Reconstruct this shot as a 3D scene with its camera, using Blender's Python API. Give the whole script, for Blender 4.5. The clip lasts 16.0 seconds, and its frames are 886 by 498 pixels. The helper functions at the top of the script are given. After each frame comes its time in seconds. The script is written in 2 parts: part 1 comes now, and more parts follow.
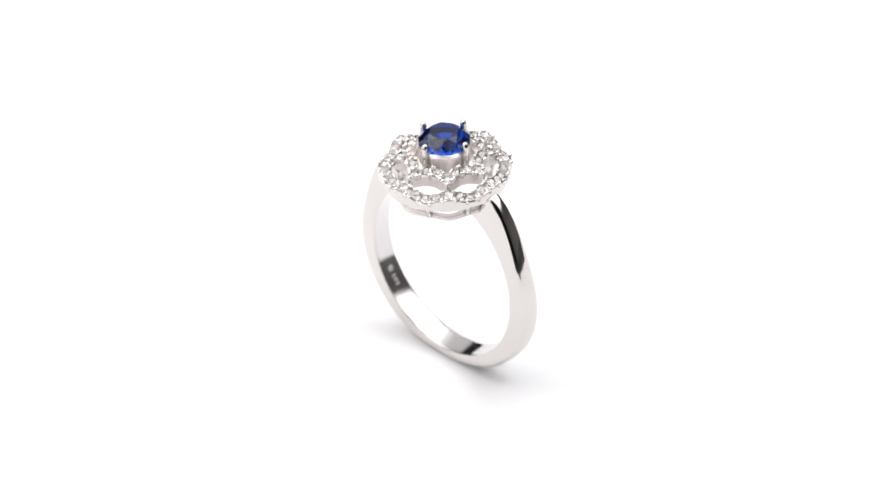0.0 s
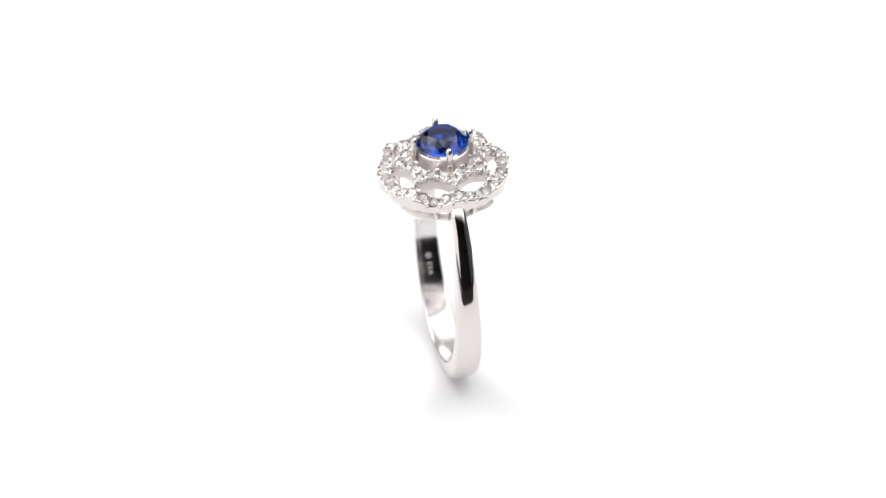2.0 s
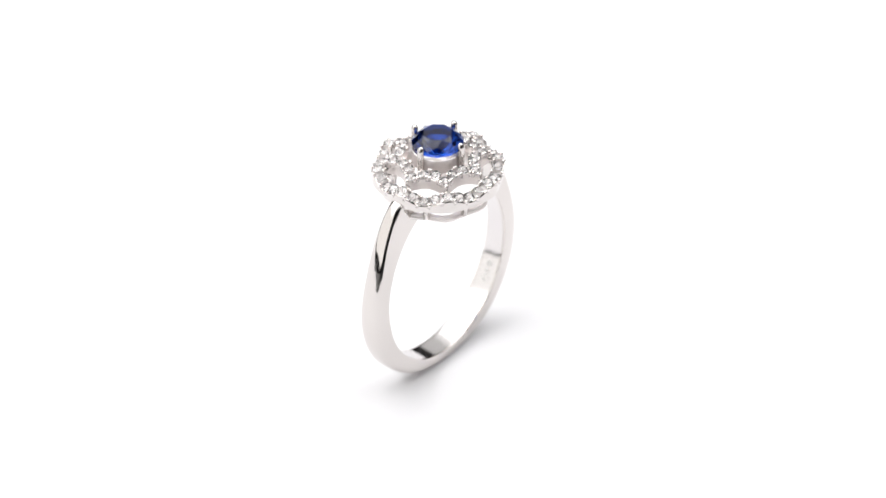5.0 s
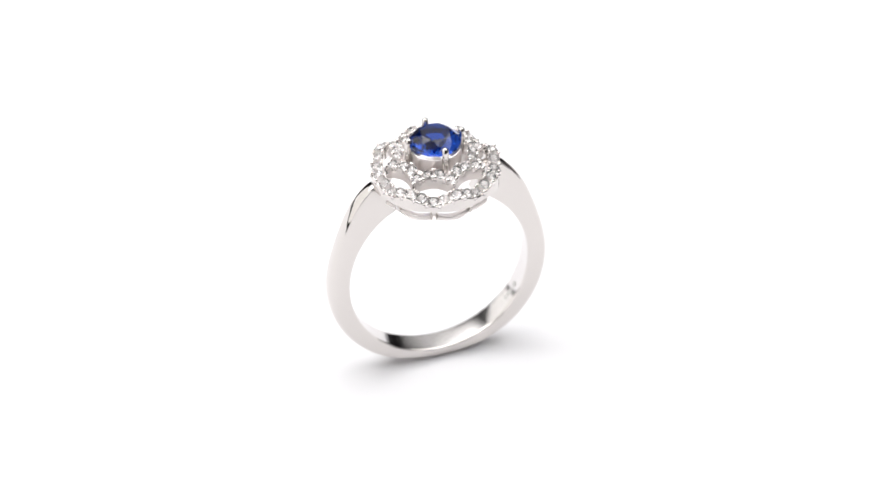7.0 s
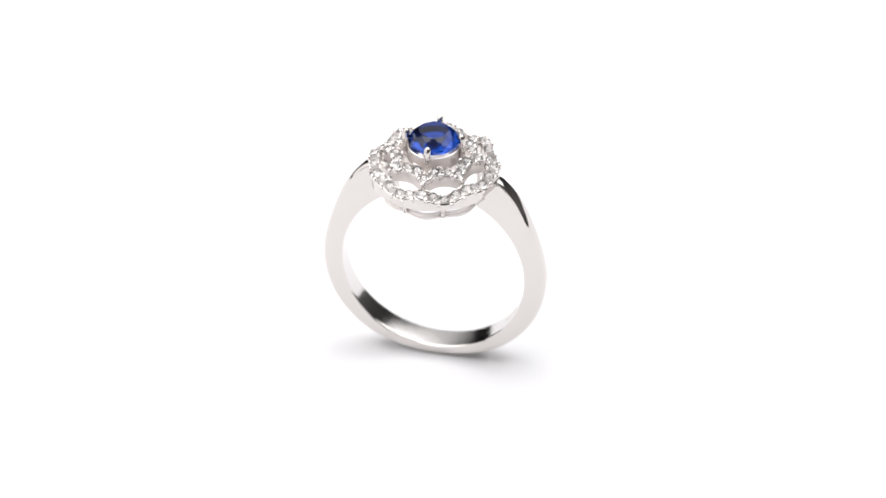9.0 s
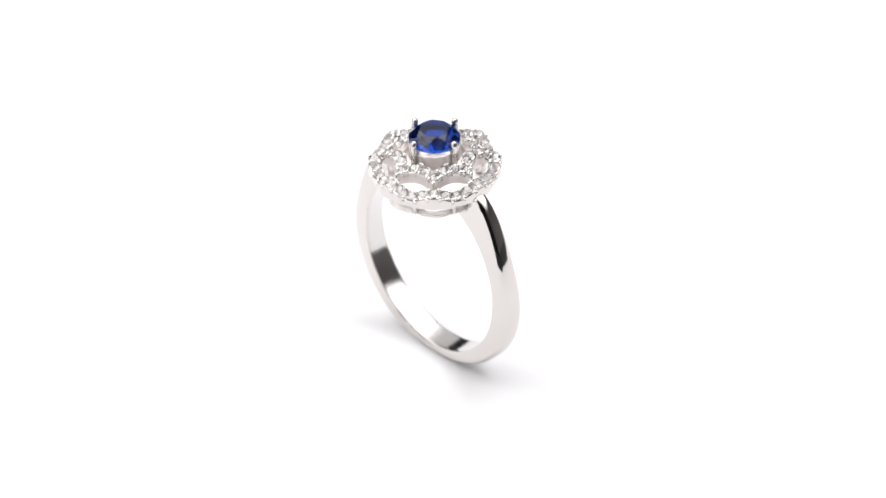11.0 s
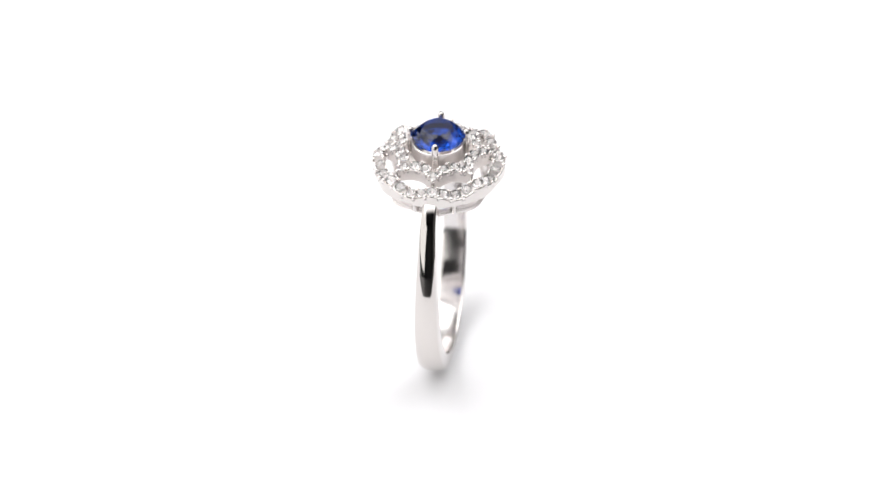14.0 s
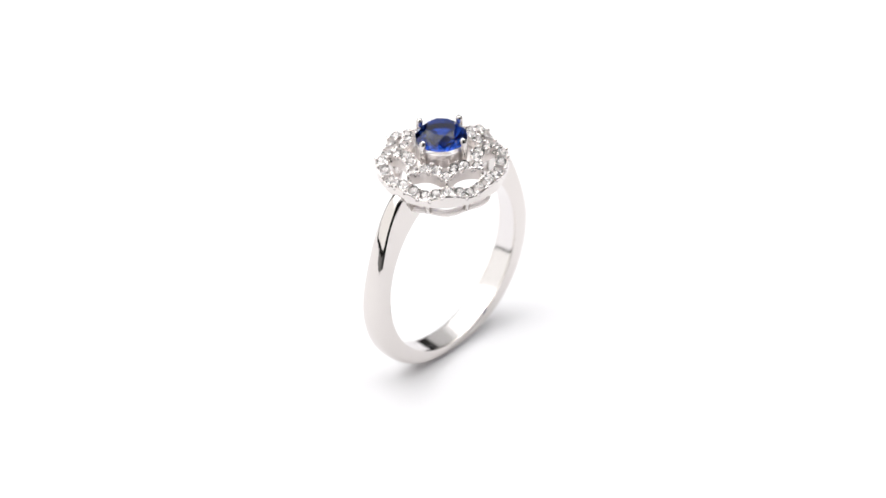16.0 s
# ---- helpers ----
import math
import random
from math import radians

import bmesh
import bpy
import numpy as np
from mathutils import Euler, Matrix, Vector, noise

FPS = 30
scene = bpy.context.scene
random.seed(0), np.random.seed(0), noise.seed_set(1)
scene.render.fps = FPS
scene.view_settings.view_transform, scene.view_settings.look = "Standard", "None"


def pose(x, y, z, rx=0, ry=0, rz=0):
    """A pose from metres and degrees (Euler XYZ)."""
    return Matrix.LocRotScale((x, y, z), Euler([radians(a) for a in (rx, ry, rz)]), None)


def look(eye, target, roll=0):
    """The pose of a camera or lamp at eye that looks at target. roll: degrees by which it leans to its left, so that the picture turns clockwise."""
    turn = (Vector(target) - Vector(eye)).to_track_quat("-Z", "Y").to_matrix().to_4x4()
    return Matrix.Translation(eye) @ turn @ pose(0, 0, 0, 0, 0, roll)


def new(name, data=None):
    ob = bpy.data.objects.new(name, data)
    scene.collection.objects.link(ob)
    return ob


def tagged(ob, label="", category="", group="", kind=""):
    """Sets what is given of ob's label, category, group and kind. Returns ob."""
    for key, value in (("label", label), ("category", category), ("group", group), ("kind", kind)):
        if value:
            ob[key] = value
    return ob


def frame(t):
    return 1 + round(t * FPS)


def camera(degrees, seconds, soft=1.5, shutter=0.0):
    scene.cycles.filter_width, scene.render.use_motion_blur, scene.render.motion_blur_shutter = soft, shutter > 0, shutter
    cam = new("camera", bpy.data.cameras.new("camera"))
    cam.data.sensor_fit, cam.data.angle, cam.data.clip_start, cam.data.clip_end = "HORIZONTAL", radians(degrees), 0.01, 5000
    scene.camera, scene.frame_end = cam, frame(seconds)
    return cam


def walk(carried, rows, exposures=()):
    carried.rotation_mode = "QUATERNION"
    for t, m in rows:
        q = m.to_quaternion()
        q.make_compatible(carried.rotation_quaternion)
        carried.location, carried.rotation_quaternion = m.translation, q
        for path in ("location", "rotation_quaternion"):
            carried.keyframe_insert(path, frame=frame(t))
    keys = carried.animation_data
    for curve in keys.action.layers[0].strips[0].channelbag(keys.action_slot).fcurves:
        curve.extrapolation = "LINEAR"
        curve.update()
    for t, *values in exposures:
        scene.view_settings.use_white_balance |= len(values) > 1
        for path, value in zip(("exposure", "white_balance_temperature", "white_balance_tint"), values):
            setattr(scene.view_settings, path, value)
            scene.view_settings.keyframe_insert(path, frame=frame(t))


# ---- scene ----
cam = camera(13.104, 16.0, soft=1.48)
ELEV, DIST, ROLL = 36.30, 0.350, -1.39
AIM = Vector((0.000092, 0.0, 0.01132))
EYE = (0.0, -DIST * math.cos(radians(ELEV)), 0.0117 + DIST * math.sin(radians(ELEV)))
cam.data.dof.use_dof = True
cam.data.dof.focus_distance = 0.341
cam.data.dof.aperture_fstop = 26.0
walk(cam, [(0.0, look(EYE, AIM, ROLL)), (16.0, look(EYE, AIM, ROLL))], [(0.0, 0.40), (16.0, 0.40)])

# ---- light: a dark photo studio with two softboxes over a white table ----
world = bpy.data.worlds.new("studio_dark")
scene.world = world
world.use_nodes = True
world.node_tree.nodes["Background"].inputs[0].default_value = (0.6, 0.65, 0.7, 1)
world.node_tree.nodes["Background"].inputs[1].default_value = 0.02


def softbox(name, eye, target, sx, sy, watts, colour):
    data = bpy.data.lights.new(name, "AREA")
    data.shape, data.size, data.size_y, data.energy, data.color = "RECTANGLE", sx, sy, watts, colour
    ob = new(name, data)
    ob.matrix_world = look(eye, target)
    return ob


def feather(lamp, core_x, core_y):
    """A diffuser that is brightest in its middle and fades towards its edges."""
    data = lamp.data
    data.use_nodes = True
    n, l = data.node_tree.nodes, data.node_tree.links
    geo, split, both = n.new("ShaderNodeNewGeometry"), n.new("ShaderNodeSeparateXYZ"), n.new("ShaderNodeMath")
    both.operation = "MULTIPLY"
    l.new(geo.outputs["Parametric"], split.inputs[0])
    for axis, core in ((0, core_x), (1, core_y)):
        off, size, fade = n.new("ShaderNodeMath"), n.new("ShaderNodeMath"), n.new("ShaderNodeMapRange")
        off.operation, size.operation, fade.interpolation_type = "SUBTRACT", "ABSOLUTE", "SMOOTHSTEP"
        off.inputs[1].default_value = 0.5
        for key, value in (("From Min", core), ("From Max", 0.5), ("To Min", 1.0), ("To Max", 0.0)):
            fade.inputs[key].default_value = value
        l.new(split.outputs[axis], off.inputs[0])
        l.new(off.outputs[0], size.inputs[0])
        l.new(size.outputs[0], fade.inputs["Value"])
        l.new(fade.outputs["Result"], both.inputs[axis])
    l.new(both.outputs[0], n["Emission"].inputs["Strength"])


feather(softbox("softbox_overhead", (0.10, 0.20, 0.60), (0.10, 0.201, 0), 1.7, 1.25, 13.5, (1.0, 0.99, 0.985)), 0.30, 0.16)
softbox("softbox_side", (-0.62, -0.60, 0.60), (0, -0.60, 0.60), 2.2, 1.15, 7.4, (1.0, 0.985, 0.965))
# added weak fill behind the ring, for the grey reflection inside the band
feather(softbox("back_fill", (0.0, 0.90, 0.48), (0, 0.0, 0.05), 1.10, 0.55, 0.95, (1.0, 0.99, 0.98)), 0.05, 0.36)


# ---- materials ----
def material(name):
    m = bpy.data.materials.new(name)
    m.use_nodes = True
    return m, m.node_tree.nodes, m.node_tree.links, m.node_tree.nodes["Principled BSDF"]


def noise_tex(n, l, scale, detail=4.0):
    co = n.new("ShaderNodeTexCoord")
    t = n.new("ShaderNodeTexNoise")
    t.inputs["Scale"].default_value, t.inputs["Detail"].default_value = scale, detail
    l.new(co.outputs["Object"], t.inputs["Vector"])
    return t


def ramp(n, l, source, a, b):
    r = n.new("ShaderNodeMapRange")
    r.inputs["To Min"].default_value, r.inputs["To Max"].default_value = a, b
    l.new(source, r.inputs["Value"])
    return r.outputs["Result"]


def metal(name, colour, lo, hi, scale, bump):
    m, n, l, p = material(name)
    p.inputs["Base Color"].default_value = (*colour, 1)
    p.inputs["Metallic"].default_value = 1.0
    t = noise_tex(n, l, scale)
    fine = noise_tex(n, l, scale * 9)
    l.new(ramp(n, l, t.outputs["Fac"], lo, hi), p.inputs["Roughness"])
    b = n.new("ShaderNodeBump")
    b.inputs["Strength"].default_value, b.inputs["Distance"].default_value = bump, 0.00004
    l.new(fine.outputs["Fac"], b.inputs["Height"])
    l.new(b.outputs["Normal"], p.inputs["Normal"])
    return m


def gem(name, colour, ior, haze=0.0, clear=1.0):
    m, n, l, p = material(name)
    p.inputs["Base Color"].default_value = (*colour, 1)
    p.inputs["Transmission Weight"].default_value = clear
    p.inputs["IOR"].default_value = ior
    t = noise_tex(n, l, 900)
    l.new(ramp(n, l, t.outputs["Fac"], haze, haze + 0.015), p.inputs["Roughness"])
    return m


def matt(name, colour, other, scale, rough=0.6, bump=0.1):
    m, n, l, p = material(name)
    t = noise_tex(n, l, scale, 6)
    mix = n.new("ShaderNodeMix")
    mix.data_type = "RGBA"
    mix.inputs["A"].default_value, mix.inputs["B"].default_value = (*colour, 1), (*other, 1)
    l.new(t.outputs["Fac"], mix.inputs["Factor"])
    l.new(mix.outputs["Result"], p.inputs["Base Color"])
    p.inputs["Roughness"].default_value = rough
    b = n.new("ShaderNodeBump")
    b.inputs["Strength"].default_value, b.inputs["Distance"].default_value = bump, 0.0002
    l.new(t.outputs["Fac"], b.inputs["Height"])
    l.new(b.outputs["Normal"], p.inputs["Normal"])
    return m


SILVER = metal("polished_silver", (0.70, 0.666, 0.645), 0.03, 0.08, 260, 0.05)
INNER = metal("worn_silver", (0.75, 0.725, 0.72), 0.09, 0.16, 300, 0.10)
CAST = metal("cast_silver", (0.88, 0.84, 0.825), 0.28, 0.42, 700, 0.25)
SETTING = metal("setting_silver", (0.93, 0.885, 0.87), 0.12, 0.26, 500, 0.12)
FROST = metal("frosted_silver", (0.97, 0.935, 0.925), 0.50, 0.70, 800, 0.4)
STAMP = metal("stamped_silver", (0.68, 0.67, 0.655), 0.45, 0.60, 900, 0.5)
BLUE = gem("blue_sapphire", (0.0095, 0.049, 0.32), 1.62, 0.0)
CLEAR = gem("clear_zirconia", (1.0, 0.975, 0.975), 2.15, 0.0, 0.93)
PAPER = matt("white_acrylic", (0.86, 0.86, 0.885), (0.88, 0.88, 0.90), 40, 0.55, 0.02)
DARK = matt("charcoal_wall_paint", (0.030, 0.030, 0.032), (0.040, 0.039, 0.040), 3, 0.8, 0.2)
BLACK = matt("black_laminate", (0.012, 0.012, 0.013), (0.018, 0.018, 0.018), 20, 0.5, 0.05)
GREY = matt("grey_wall_paint", (0.34, 0.33, 0.33), (0.38, 0.37, 0.37), 3, 0.8, 0.2)
FLOORING = matt("dark_floor", (0.05, 0.045, 0.04), (0.07, 0.065, 0.06), 5, 0.6, 0.2)


# ---- mesh helpers ----
def part(name, bm, mat, parent=None, label="", smooth=True):
    me = bpy.data.meshes.new(name)
    bmesh.ops.recalc_face_normals(bm, faces=bm.faces)
    bm.to_mesh(me)
    bm.free()
    me.materials.append(mat)
    me.polygons.foreach_set("use_smooth", [smooth] * len(me.polygons))
    ob = new(name, me)
    if parent:
        ob.parent = parent
    return tagged(ob, label)


def again(name, source, parent, m):
    ob = new(name, source.data)
    ob.parent = parent
    ob.matrix_basis = m
    return ob


def box(name, lo, hi, mat, parent=None, label="", bevel=0.004):
    bm = bmesh.new()
    bmesh.ops.create_cube(bm, size=1)
    for v in bm.verts:
        v.co = Vector([a + (b - a) * (c + 0.5) for a, b, c in zip(lo, hi, v.co)])
    if bevel:
        bmesh.ops.bevel(bm, geom=bm.edges[:], offset=bevel, segments=2, affect="EDGES", profile=0.5)
    return part(name, bm, mat, parent, label, False)


def loops(sections, closed=True):
    """A skin over a row of closed cross-sections."""
    bm = bmesh.new()
    rows = [[bm.verts.new(p) for p in s] for s in sections]
    k = len(rows[0])
    for i in range(len(rows) if closed else len(rows) - 1):
        a, b = rows[i], rows[(i + 1) % len(rows)]
        for j in range(k):
            bm.faces.new((a[j], a[(j + 1) % k], b[(j + 1) % k], b[j]))
    if not closed:
        bm.faces.new(rows[0])
        bm.faces.new(rows[-1])
    return bm


def sharp(ob, degrees=28):
    ob.data.set_sharp_from_angle(angle=radians(degrees))
    return ob


MM = 0.001


# ---- the studio ----
def build_studio():
    tagged(box("floor", (-2, -2, -0.80), (1.5, 2, -0.75), FLOORING, bevel=0), "dark plain studio floor", "floor", kind="structure")
    tagged(box("ceiling", (-2, -2, 1.75), (1.5, 2, 1.80), DARK, bevel=0), "dark plain studio ceiling", "ceiling", kind="structure")
    for name, lo, hi in (("wall_north", (-2, 2, -0.75), (1.5, 2.1, 1.75)), ("wall_south", (-2, -2.1, -0.75), (1.5, -2, 1.75)),
                         ("wall_east", (1.5, -2, -0.75), (1.6, 2, 1.75)), ("wall_west", (-2.1, -2, -0.75), (-2, 2, 1.75))):
        tagged(box(name, lo, hi, GREY if name == "wall_east" else DARK, bevel=0), "plain grey painted studio wall" if name == "wall_east" else "plain charcoal studio wall", "wall", kind="structure")
    board = box("photo_board", (-0.480, -0.100, -0.008), (0.110, 0.105, 0.0), PAPER, bevel=0.002)
    tagged(board, "plain white acrylic photo board under the ring", "board")
    table = tagged(new("table"), "dark studio table with a white board on it", "table")
    box("tabletop", (-0.55, -0.55, -0.038), (0.55, 0.60, -0.008), BLACK, table)
    for x in (-0.5, 0.5):
        for y in (-0.5, 0.55):
            box("leg", (x - 0.02, y - 0.02, -0.75), (x + 0.02, y + 0.02, -0.038), BLACK, table)


# ---- the ring: band in the y-z plane, finger hole along x ----
ZC, RI = 9.65, 8.53


def knots(x, table):
    xs, ys = zip(*table)
    return float(np.interp(x, xs, ys))


def smooth_knots(x, table, span=7.0):
    return sum(knots(x + d * span, table) for d in (-1, -0.5, 0, 0.5, 1)) / 5


OUTER = [(-90, 9.64), (-75, 9.75), (-55, 10.15), (-25, 10.42), (0, 10.44), (15, 10.38), (28, 10.58), (38, 11.05), (46, 11.55), (55, 12.08), (60, 12.22), (67, 12.34)]
WIDE = [(-90, 1.21), (-40, 1.15), (0, 1.02), (30, 0.86), (50, 0.70), (67, 0.58)]


def build_shank(ring):
    sections = []
    lift = 67.0
    n = 150
    for i in range(n + 1):
        s = -90 - (90 + lift) + 2 * (90 + lift) * i / n
        up = s if s >= -90 else -180 - s
        side = 1 if s >= -90 else -1
        ro, w = smooth_knots(up, OUTER), smooth_knots(up, WIDE)
        if up > 50:  # the shoulders stop flat under the halo
            ro = min(ro, 10.58 / math.sin(radians(up)))
        sag = w * 0.33
        prof = [(-w + 0.22, RI), (-w + 0.12, RI + 0.006), (-w + 0.03, RI + 0.035), (-w, RI + 0.10)]
        prof += [(-w, ro - sag - 0.06), (-w + 0.02, ro - sag - 0.015)]
        prof += [(w * u, ro - sag * abs(u) ** 3.2) for u in (-0.97, -0.9, -0.82, -0.72, -0.6, -0.45, -0.25, 0, 0.25, 0.45, 0.6, 0.72, 0.82, 0.9, 0.97)]
        prof += [(w - 0.02, ro - sag - 0.015), (w, ro - sag - 0.06)]
        prof += [(w, RI + 0.10), (w - 0.03, RI + 0.035), (w - 0.12, RI + 0.006), (w - 0.22, RI)]
        a = radians(up)
        row = []
        for x, r in prof:
            row.append(Vector((x, side * r * math.cos(a), ZC + r * math.sin(a))) * MM)
        sections.append(row)
    shank = sharp(part("shank", loops(sections, False), SILVER, ring, "polished silver band with tapered shoulders"), 24)
    shank.data.materials.append(INNER)
    for f in shank.data.polygons:
        if f.index % 27 == 26:
            f.material_index = 1
    # hallmark inside the band: a round stamp and three short bars
    for up, wide, tall in ((-27.5, 0.62, 0.62), (-32.5, 0.30, 0.62), (-35.3, 0.30, 0.62), (-38.1, 0.30, 0.62)):
        bm = bmesh.new()
        a = radians(up)
        bmesh.ops.create_cone(bm, cap_ends=True, segments=20 if wide > 0.5 else 6, radius1=0.5, radius2=0.46, depth=1)
        for v in bm.verts:
            v.co = Vector((v.co.x * tall, v.co.y * wide, v.co.z * 0.05)) * MM
        m = part("hallmark", bm, STAMP, shank, "small stamped hallmark", False)
        m.matrix_basis = Matrix.Translation(Vector((0, RI * math.cos(a), ZC + RI * math.sin(a))) * MM) @ Matrix.Rotation(a - math.pi / 2, 4, "X")
    return shank


def lobe(a):
    """-0.5 to 0.5 across one of the eight petals; the cusps stand at multiples of 45 degrees."""
    return (a / (math.pi / 4)) % 1.0 - 0.5


def wave(a):
    """A gentle swell: 1 at a cusp, 0 half-way between two."""
    return 0.5 - 0.5 * math.cos(2 * math.pi * lobe(a))


def crown_z(r):
    return 22.83 - 0.36 * (r - 3.1)


def halo_r(a):
    return 5.22 + 0.22 * wave(a)


def halo_z(a):
    """The halo rises at the cusps and dips between them."""
    return 21.10 + 0.68 * wave(a)


def star_z(a):
    return crown_z(star_r(a))


def star_r(a):
    return 3.28 + 0.82 * abs(2 * lobe(a)) ** 2.1


def channel(radius, height, half, deep, floor, sway=0.0, n=384):
    t = half - 0.16
    shape = [(-half, None), (-half, -0.05), (-half + 0.04, 0), (-t - 0.03, 0), (-t, -0.04), (-t, -floor), (t, -floor), (t, -0.04), (t + 0.03, 0), (half - 0.04, 0), (half, -0.05), (half, None)]
    out = []
    for i in range(n):
        a = 2 * math.pi * i / n
        rc = radius(a)
        z = height(a)
        drop = deep + sway * (1 - wave(a))
        out.append([Vector(((rc + d) * math.cos(a), (rc + d) * math.sin(a), z + (-drop if h is None else h) - 0.25 * d)) * MM for d, h in shape])
    return loops(out)


def brilliant(r, table=0.56, crown=0.30, deep=0.82, girdle=0.025, flat_n=8, shoulder=0.56):
    """A round brilliant with its girdle in the plane z = 0."""
    bm = bmesh.new()
    n = flat_n
    step = 2 * math.pi / n

    def at(rad, ang, z):
        return bm.verts.new((r * rad * math.cos(ang), r * rad * math.sin(ang), r * z))
    T = [at(table, step * i, crown) for i in range(n)]
    S = [at(0.79, step * (i + 0.5), crown * shoulder) for i in range(n)]
    G = [at(1.0, step * i / 2, girdle) for i in range(2 * n)]
    H = [at(1.0, step * i / 2, -girdle) for i in range(2 * n)]
    Q = [at(0.30, step * (i + 0.5), -deep * 0.74) for i in range(n)]
    C = at(0, 0, -deep)
    bm.faces.new(T)
    for i in range(n):
        j = (i + 1) % n
        bm.faces.new((T[i], S[i], T[j]))
        bm.faces.new((T[i], S[i - 1], G[2 * i]))
        bm.faces.new((T[i], G[2 * i], S[i]))
        bm.faces.new((S[i], G[2 * i], G[2 * i + 1]))
        bm.faces.new((S[i], G[2 * i + 1], G[(2 * i + 2) % (2 * n)]))
        bm.faces.new((H[2 * i], Q[i - 1], C))
        bm.faces.new((H[2 * i], C, Q[i]))
        bm.faces.new((H[2 * i], Q[i], H[2 * i + 1]))
        bm.faces.new((H[2 * i + 1], Q[i], H[(2 * i + 2) % (2 * n)]))
    for i in range(2 * n):
        j = (i + 1) % (2 * n)
        bm.faces.new((G[i], G[j], H[j], H[i]))
    return bm


def bead_mesh(r):
    """A short upright prong with a ball end."""
    rings = [(0.70, -1.7), (0.72, -0.6), (0.98, -0.1), (0.90, 0.45), (0.50, 0.85), (0.05, 1.0)]
    return loops([[Vector((q * math.cos(t), q * math.sin(t), h)) * (r * MM) for t in [2 * math.pi * k / 8 for k in range(8)]] for q, h in rings], False)


def pave(frame_ob, height, places, beads, size):
    first = first_bead = None
    rng = random.Random(5)
    for a, r in places:
        tilt = Matrix.Rotation(a, 4, "Z") @ Matrix.Rotation(radians(18 + rng.uniform(-14, 14)), 4, "Y") @ Matrix.Rotation(radians(rng.uniform(-14, 14)), 4, "X") @ Matrix.Rotation(rng.uniform(0, 6), 4, "Z")
        m = Matrix.Translation(Vector((r * math.cos(a), r * math.sin(a), height(a) + 0.11)) * MM) @ tilt
        if first is None:
            first = part("pave_stone", brilliant(size * MM, 0.50, 0.42, 0.62), CLEAR, frame_ob, "clear white faceted stone", False)
            first.matrix_basis = m
        else:
            tagged(again("pave_stone", first, frame_ob, m), "clear white faceted stone")
    for a, r, d in beads:
        m = Matrix.Translation(Vector(((r + d) * math.cos(a), (r + d) * math.sin(a), height(a) - 0.25 * d + 0.10)) * MM) @ Matrix.Diagonal((*[rng.uniform(0.85, 1.15) * (1.25 if d > 0 else 1.0) for _ in range(3)], 1))
        if first_bead is None:
            first_bead = part("bead_prong", bead_mesh(0.165), SETTING, frame_ob)
            first_bead.matrix_basis = m
        else:
            again("bead_prong", first_bead, frame_ob, m)


def tube(points, radii, n=14):
    """A round rod along points, with a domed end."""
    sections = []
    for i, p in enumerate(points):
        a, b = points[max(i - 1, 0)], points[min(i + 1, len(points) - 1)]
        z = (b - a).normalized()
        x = z.orthogonal().normalized() if i == 0 else (xlast - z * xlast.dot(z)).normalized()
        xlast = x
        y = z.cross(x)
        sections.append([(p + (x * math.cos(t) + y * math.sin(t)) * radii[i]) * MM for t in [2 * math.pi * k / n for k in range(n)]])
    return loops(sections, False)


def frost(ob):
    """The floor and inner walls of a stone channel are left matt."""
    ob.data.materials.append(FROST)
    for f in ob.data.polygons:
        if f.index % 12 in (4, 5, 6):
            f.material_index = 1


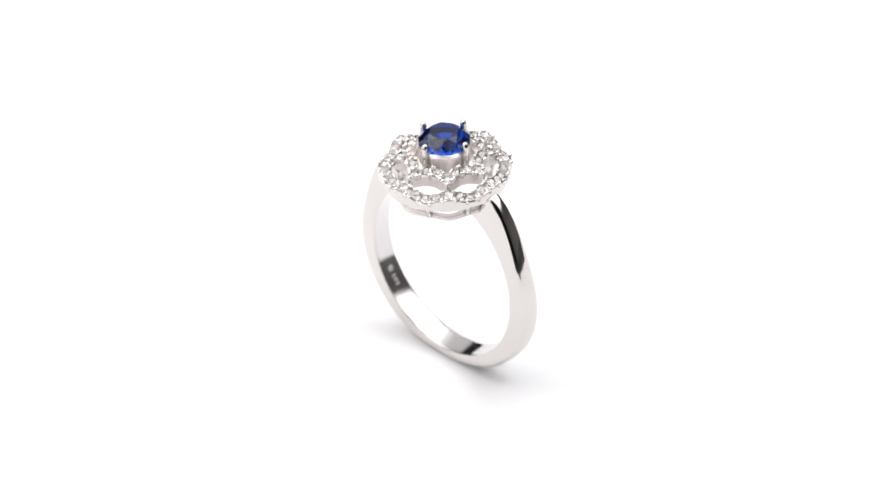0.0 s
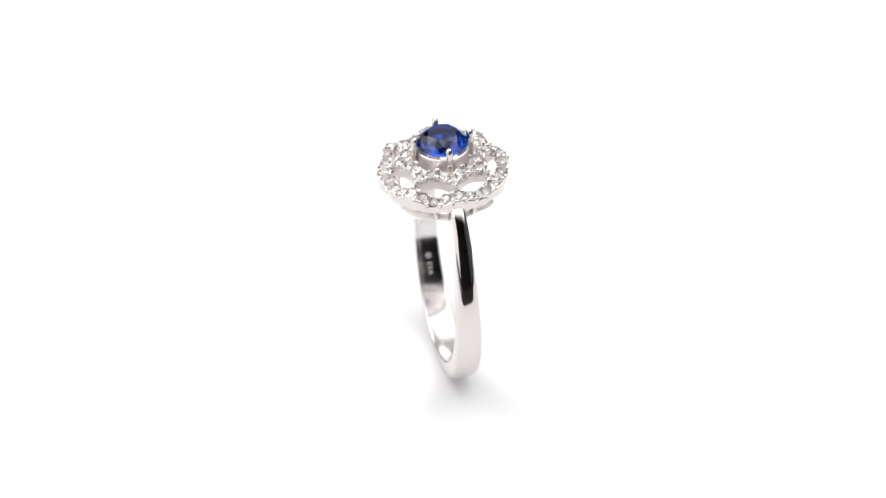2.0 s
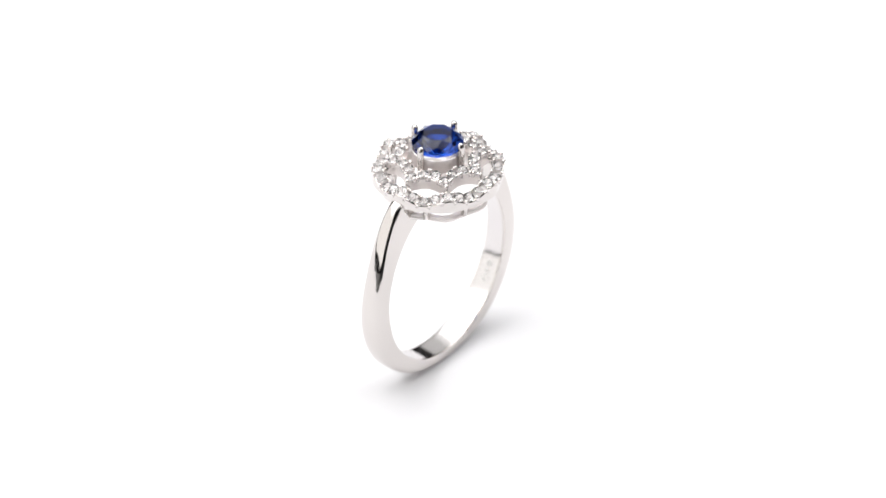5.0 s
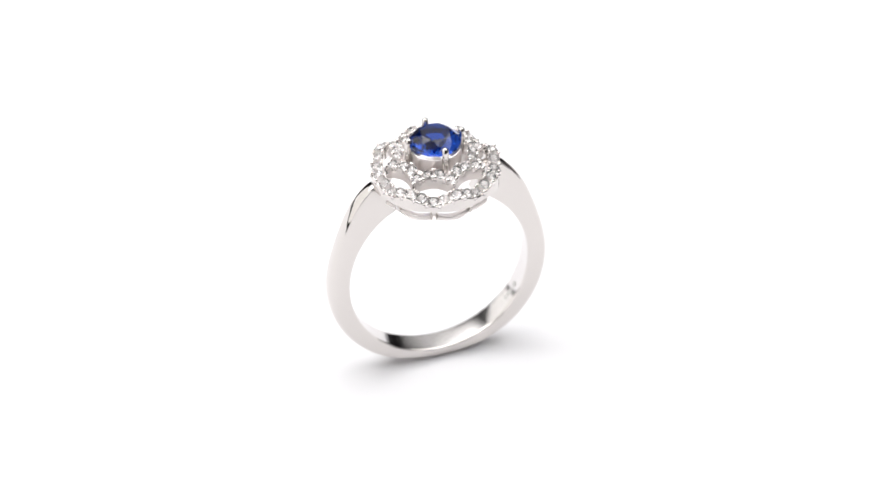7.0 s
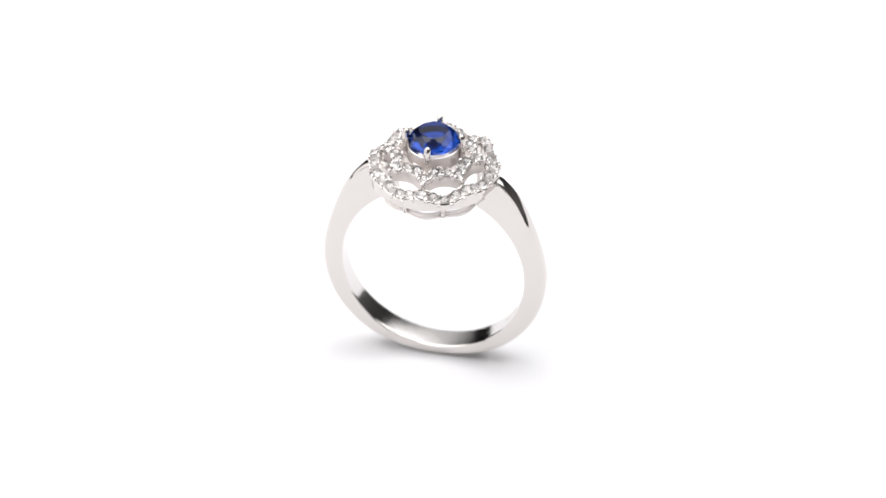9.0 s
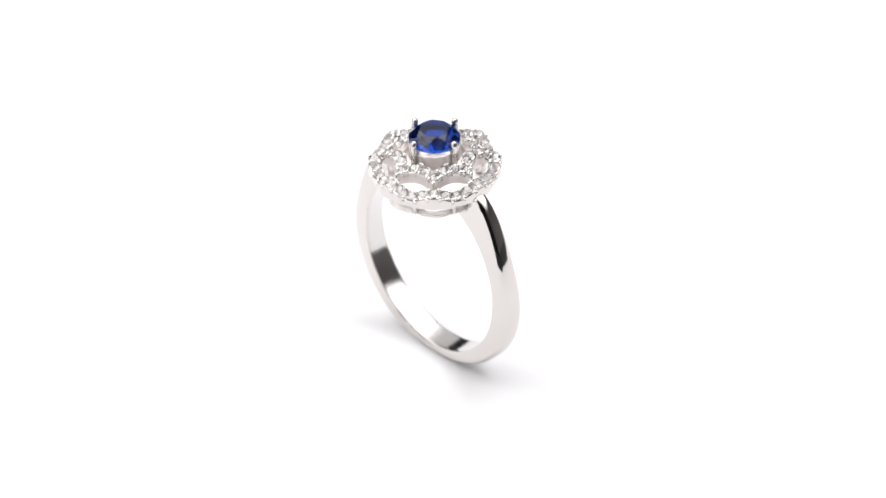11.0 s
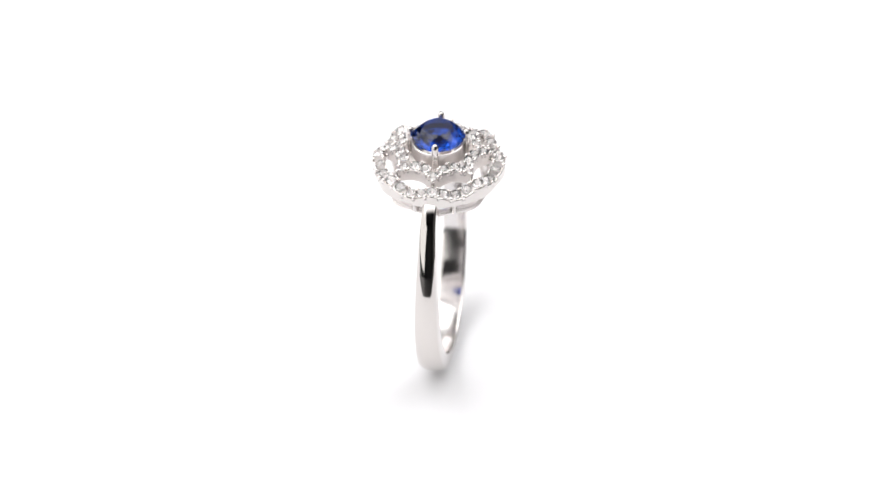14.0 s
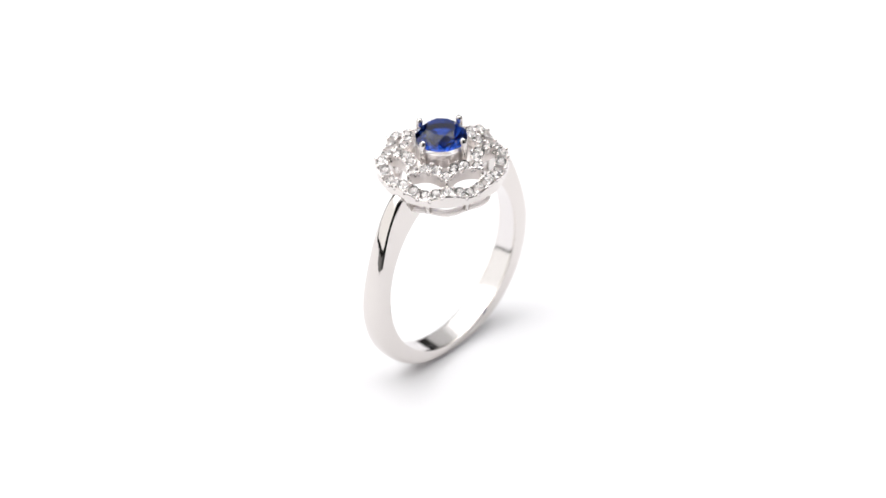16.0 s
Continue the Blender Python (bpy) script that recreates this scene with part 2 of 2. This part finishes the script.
def build_head(ring):
    halo = sharp(part("outer_halo", channel(halo_r, halo_z, 0.54, 1.18, 0.15, -0.62), SILVER, ring, "scalloped silver halo set with clear stones"))
    places = [(radians(11.25 * k), halo_r(radians(11.25 * k))) for k in range(32)]
    beads = [(radians(11.25 * k + off), halo_r(radians(11.25 * k + off)), d) for k in range(32) for off, d in ((5.6, 0.48), (4.6, -0.42), (6.7, -0.42))]
    pave(halo, halo_z, places, beads, 0.50)
    frost(halo)
    star = sharp(part("inner_flower", channel(star_r, star_z, 0.54, 1.08, 0.15), CAST, ring, "raised silver flower set with clear stones"))
    frost(star)
    places, beads = [], []
    for k in range(8):
        base = k * 45.0
        for off in (0.0, 13.5, 31.5):
            a = radians(base + off)
            places.append((a, star_r(a) - (0.06 if off == 0 else 0)))
        for off in (5.5, 9.0, 20.5, 24.5, 36.0, 39.5):
            a = radians(base + off)
            beads += [(a, star_r(a), -0.44), (a, star_r(a), 0.46)]
        beads.append((radians(base), star_r(radians(base)), 0.56))
    pave(star, star_z, places, beads, 0.49)
    # under-gallery: a lobed rail on posts
    gal = []
    for i in range(256):
        a = 2 * math.pi * i / 256
        r = 4.22 + 0.38 * wave(a)
        z = 18.96 - 0.03 * math.cos(2 * math.pi * lobe(a))
        gal.append([Vector(((r + d) * math.cos(a), (r + d) * math.sin(a), z + h)) * MM for d, h in ((-0.30, -0.22), (-0.24, -0.28), (0.30, -0.28), (0.36, -0.22), (0.36, -0.06), (0.22, 0.0), (0.22, 0.10), (0.16, 0.14), (-0.22, 0.14), (-0.28, 0.10))])
    rail = sharp(part("under_gallery", loops(gal), FROST, ring, "lobed silver gallery rail under the halo"))
    for k in range(8):
        a = radians(45 * k + 22.5)
        c, s = math.cos(a), math.sin(a)
        bm = tube([Vector((4.32 * c, 4.32 * s, 18.85)), Vector((4.6 * c, 4.6 * s, 19.8)), Vector((5.0 * c, 5.0 * s, 20.95))], [0.36, 0.34, 0.38], 12)
        part("gallery_post", bm, SILVER, rail)
    for k in range(8):
        a = radians(45 * k)
        c, s = math.cos(a), math.sin(a)
        part("bridge", tube([Vector((4.2 * c, 4.2 * s, 21.95)), Vector((4.7 * c, 4.7 * s, 21.7)), Vector((5.3 * c, 5.3 * s, 21.35))], [0.22, 0.18, 0.22], 8), SILVER, star)
    # the centre setting
    prof = [(1.55, 22.05), (1.55, 21.9), (2.80, 21.9), (2.84, 22.15), (2.36, 22.25), (2.36, 23.42), (2.34, 23.58), (2.27, 23.62), (2.18, 23.52), (2.05, 22.5), (1.68, 22.12)]
    collar = loops([[Vector((r * math.cos(a), r * math.sin(a), z)) * MM for r, z in prof] for a in [2 * math.pi * i / 72 for i in range(72)]])
    collar = sharp(part("collar", collar, CAST, ring, "plain silver collar round the blue stone"))
    for k in range(4):
        a = radians(90 * k)
        c, s = math.cos(a), math.sin(a)
        line = [(2.52, 21.95), (2.55, 22.6), (2.58, 23.6), (2.60, 24.20), (2.55, 24.46), (2.49, 24.68), (2.44, 24.84), (2.41, 24.90)]
        part("claw", tube([Vector((r * c, r * s, z)) for r, z in line], [0.29, 0.29, 0.29, 0.30, 0.33, 0.31, 0.20, 0.06]), SILVER, collar, "rounded silver claw")
    gem_ob = part("blue_stone", brilliant(2.34 * MM, 0.58, 0.44, 0.68, 0.05, 8, 0.64), BLUE, ring, "round faceted deep blue stone", False)
    gem_ob.matrix_basis = Matrix.Translation((0, 0, 24.08 * MM)) @ Matrix.Rotation(radians(11), 4, "Z")


def build_ring():
    ring = tagged(new("ring"), "polished silver ring with blue stone and clear halo standing upright", "ring")
    build_shank(ring)
    build_head(ring)
    for ob in ring.children:
        if ob.name != "shank":
            ob.matrix_basis = Matrix.Translation((0, 0, -0.62 * MM)) @ Matrix.Rotation(radians(1.9), 4, "Z") @ ob.matrix_basis
    return ring


build_studio()
RING = build_ring()


def motions():
    rows = []
    for i in range(33):
        t = 0.5 * i
        turn = Matrix.Rotation(radians(45.16 - 16.72 * t), 4, "Z")
        rows.append((t, turn @ pose(0.000114, -0.000766, 0.00003, -0.76, 0.13, 0)))
    walk(RING, rows)


motions()
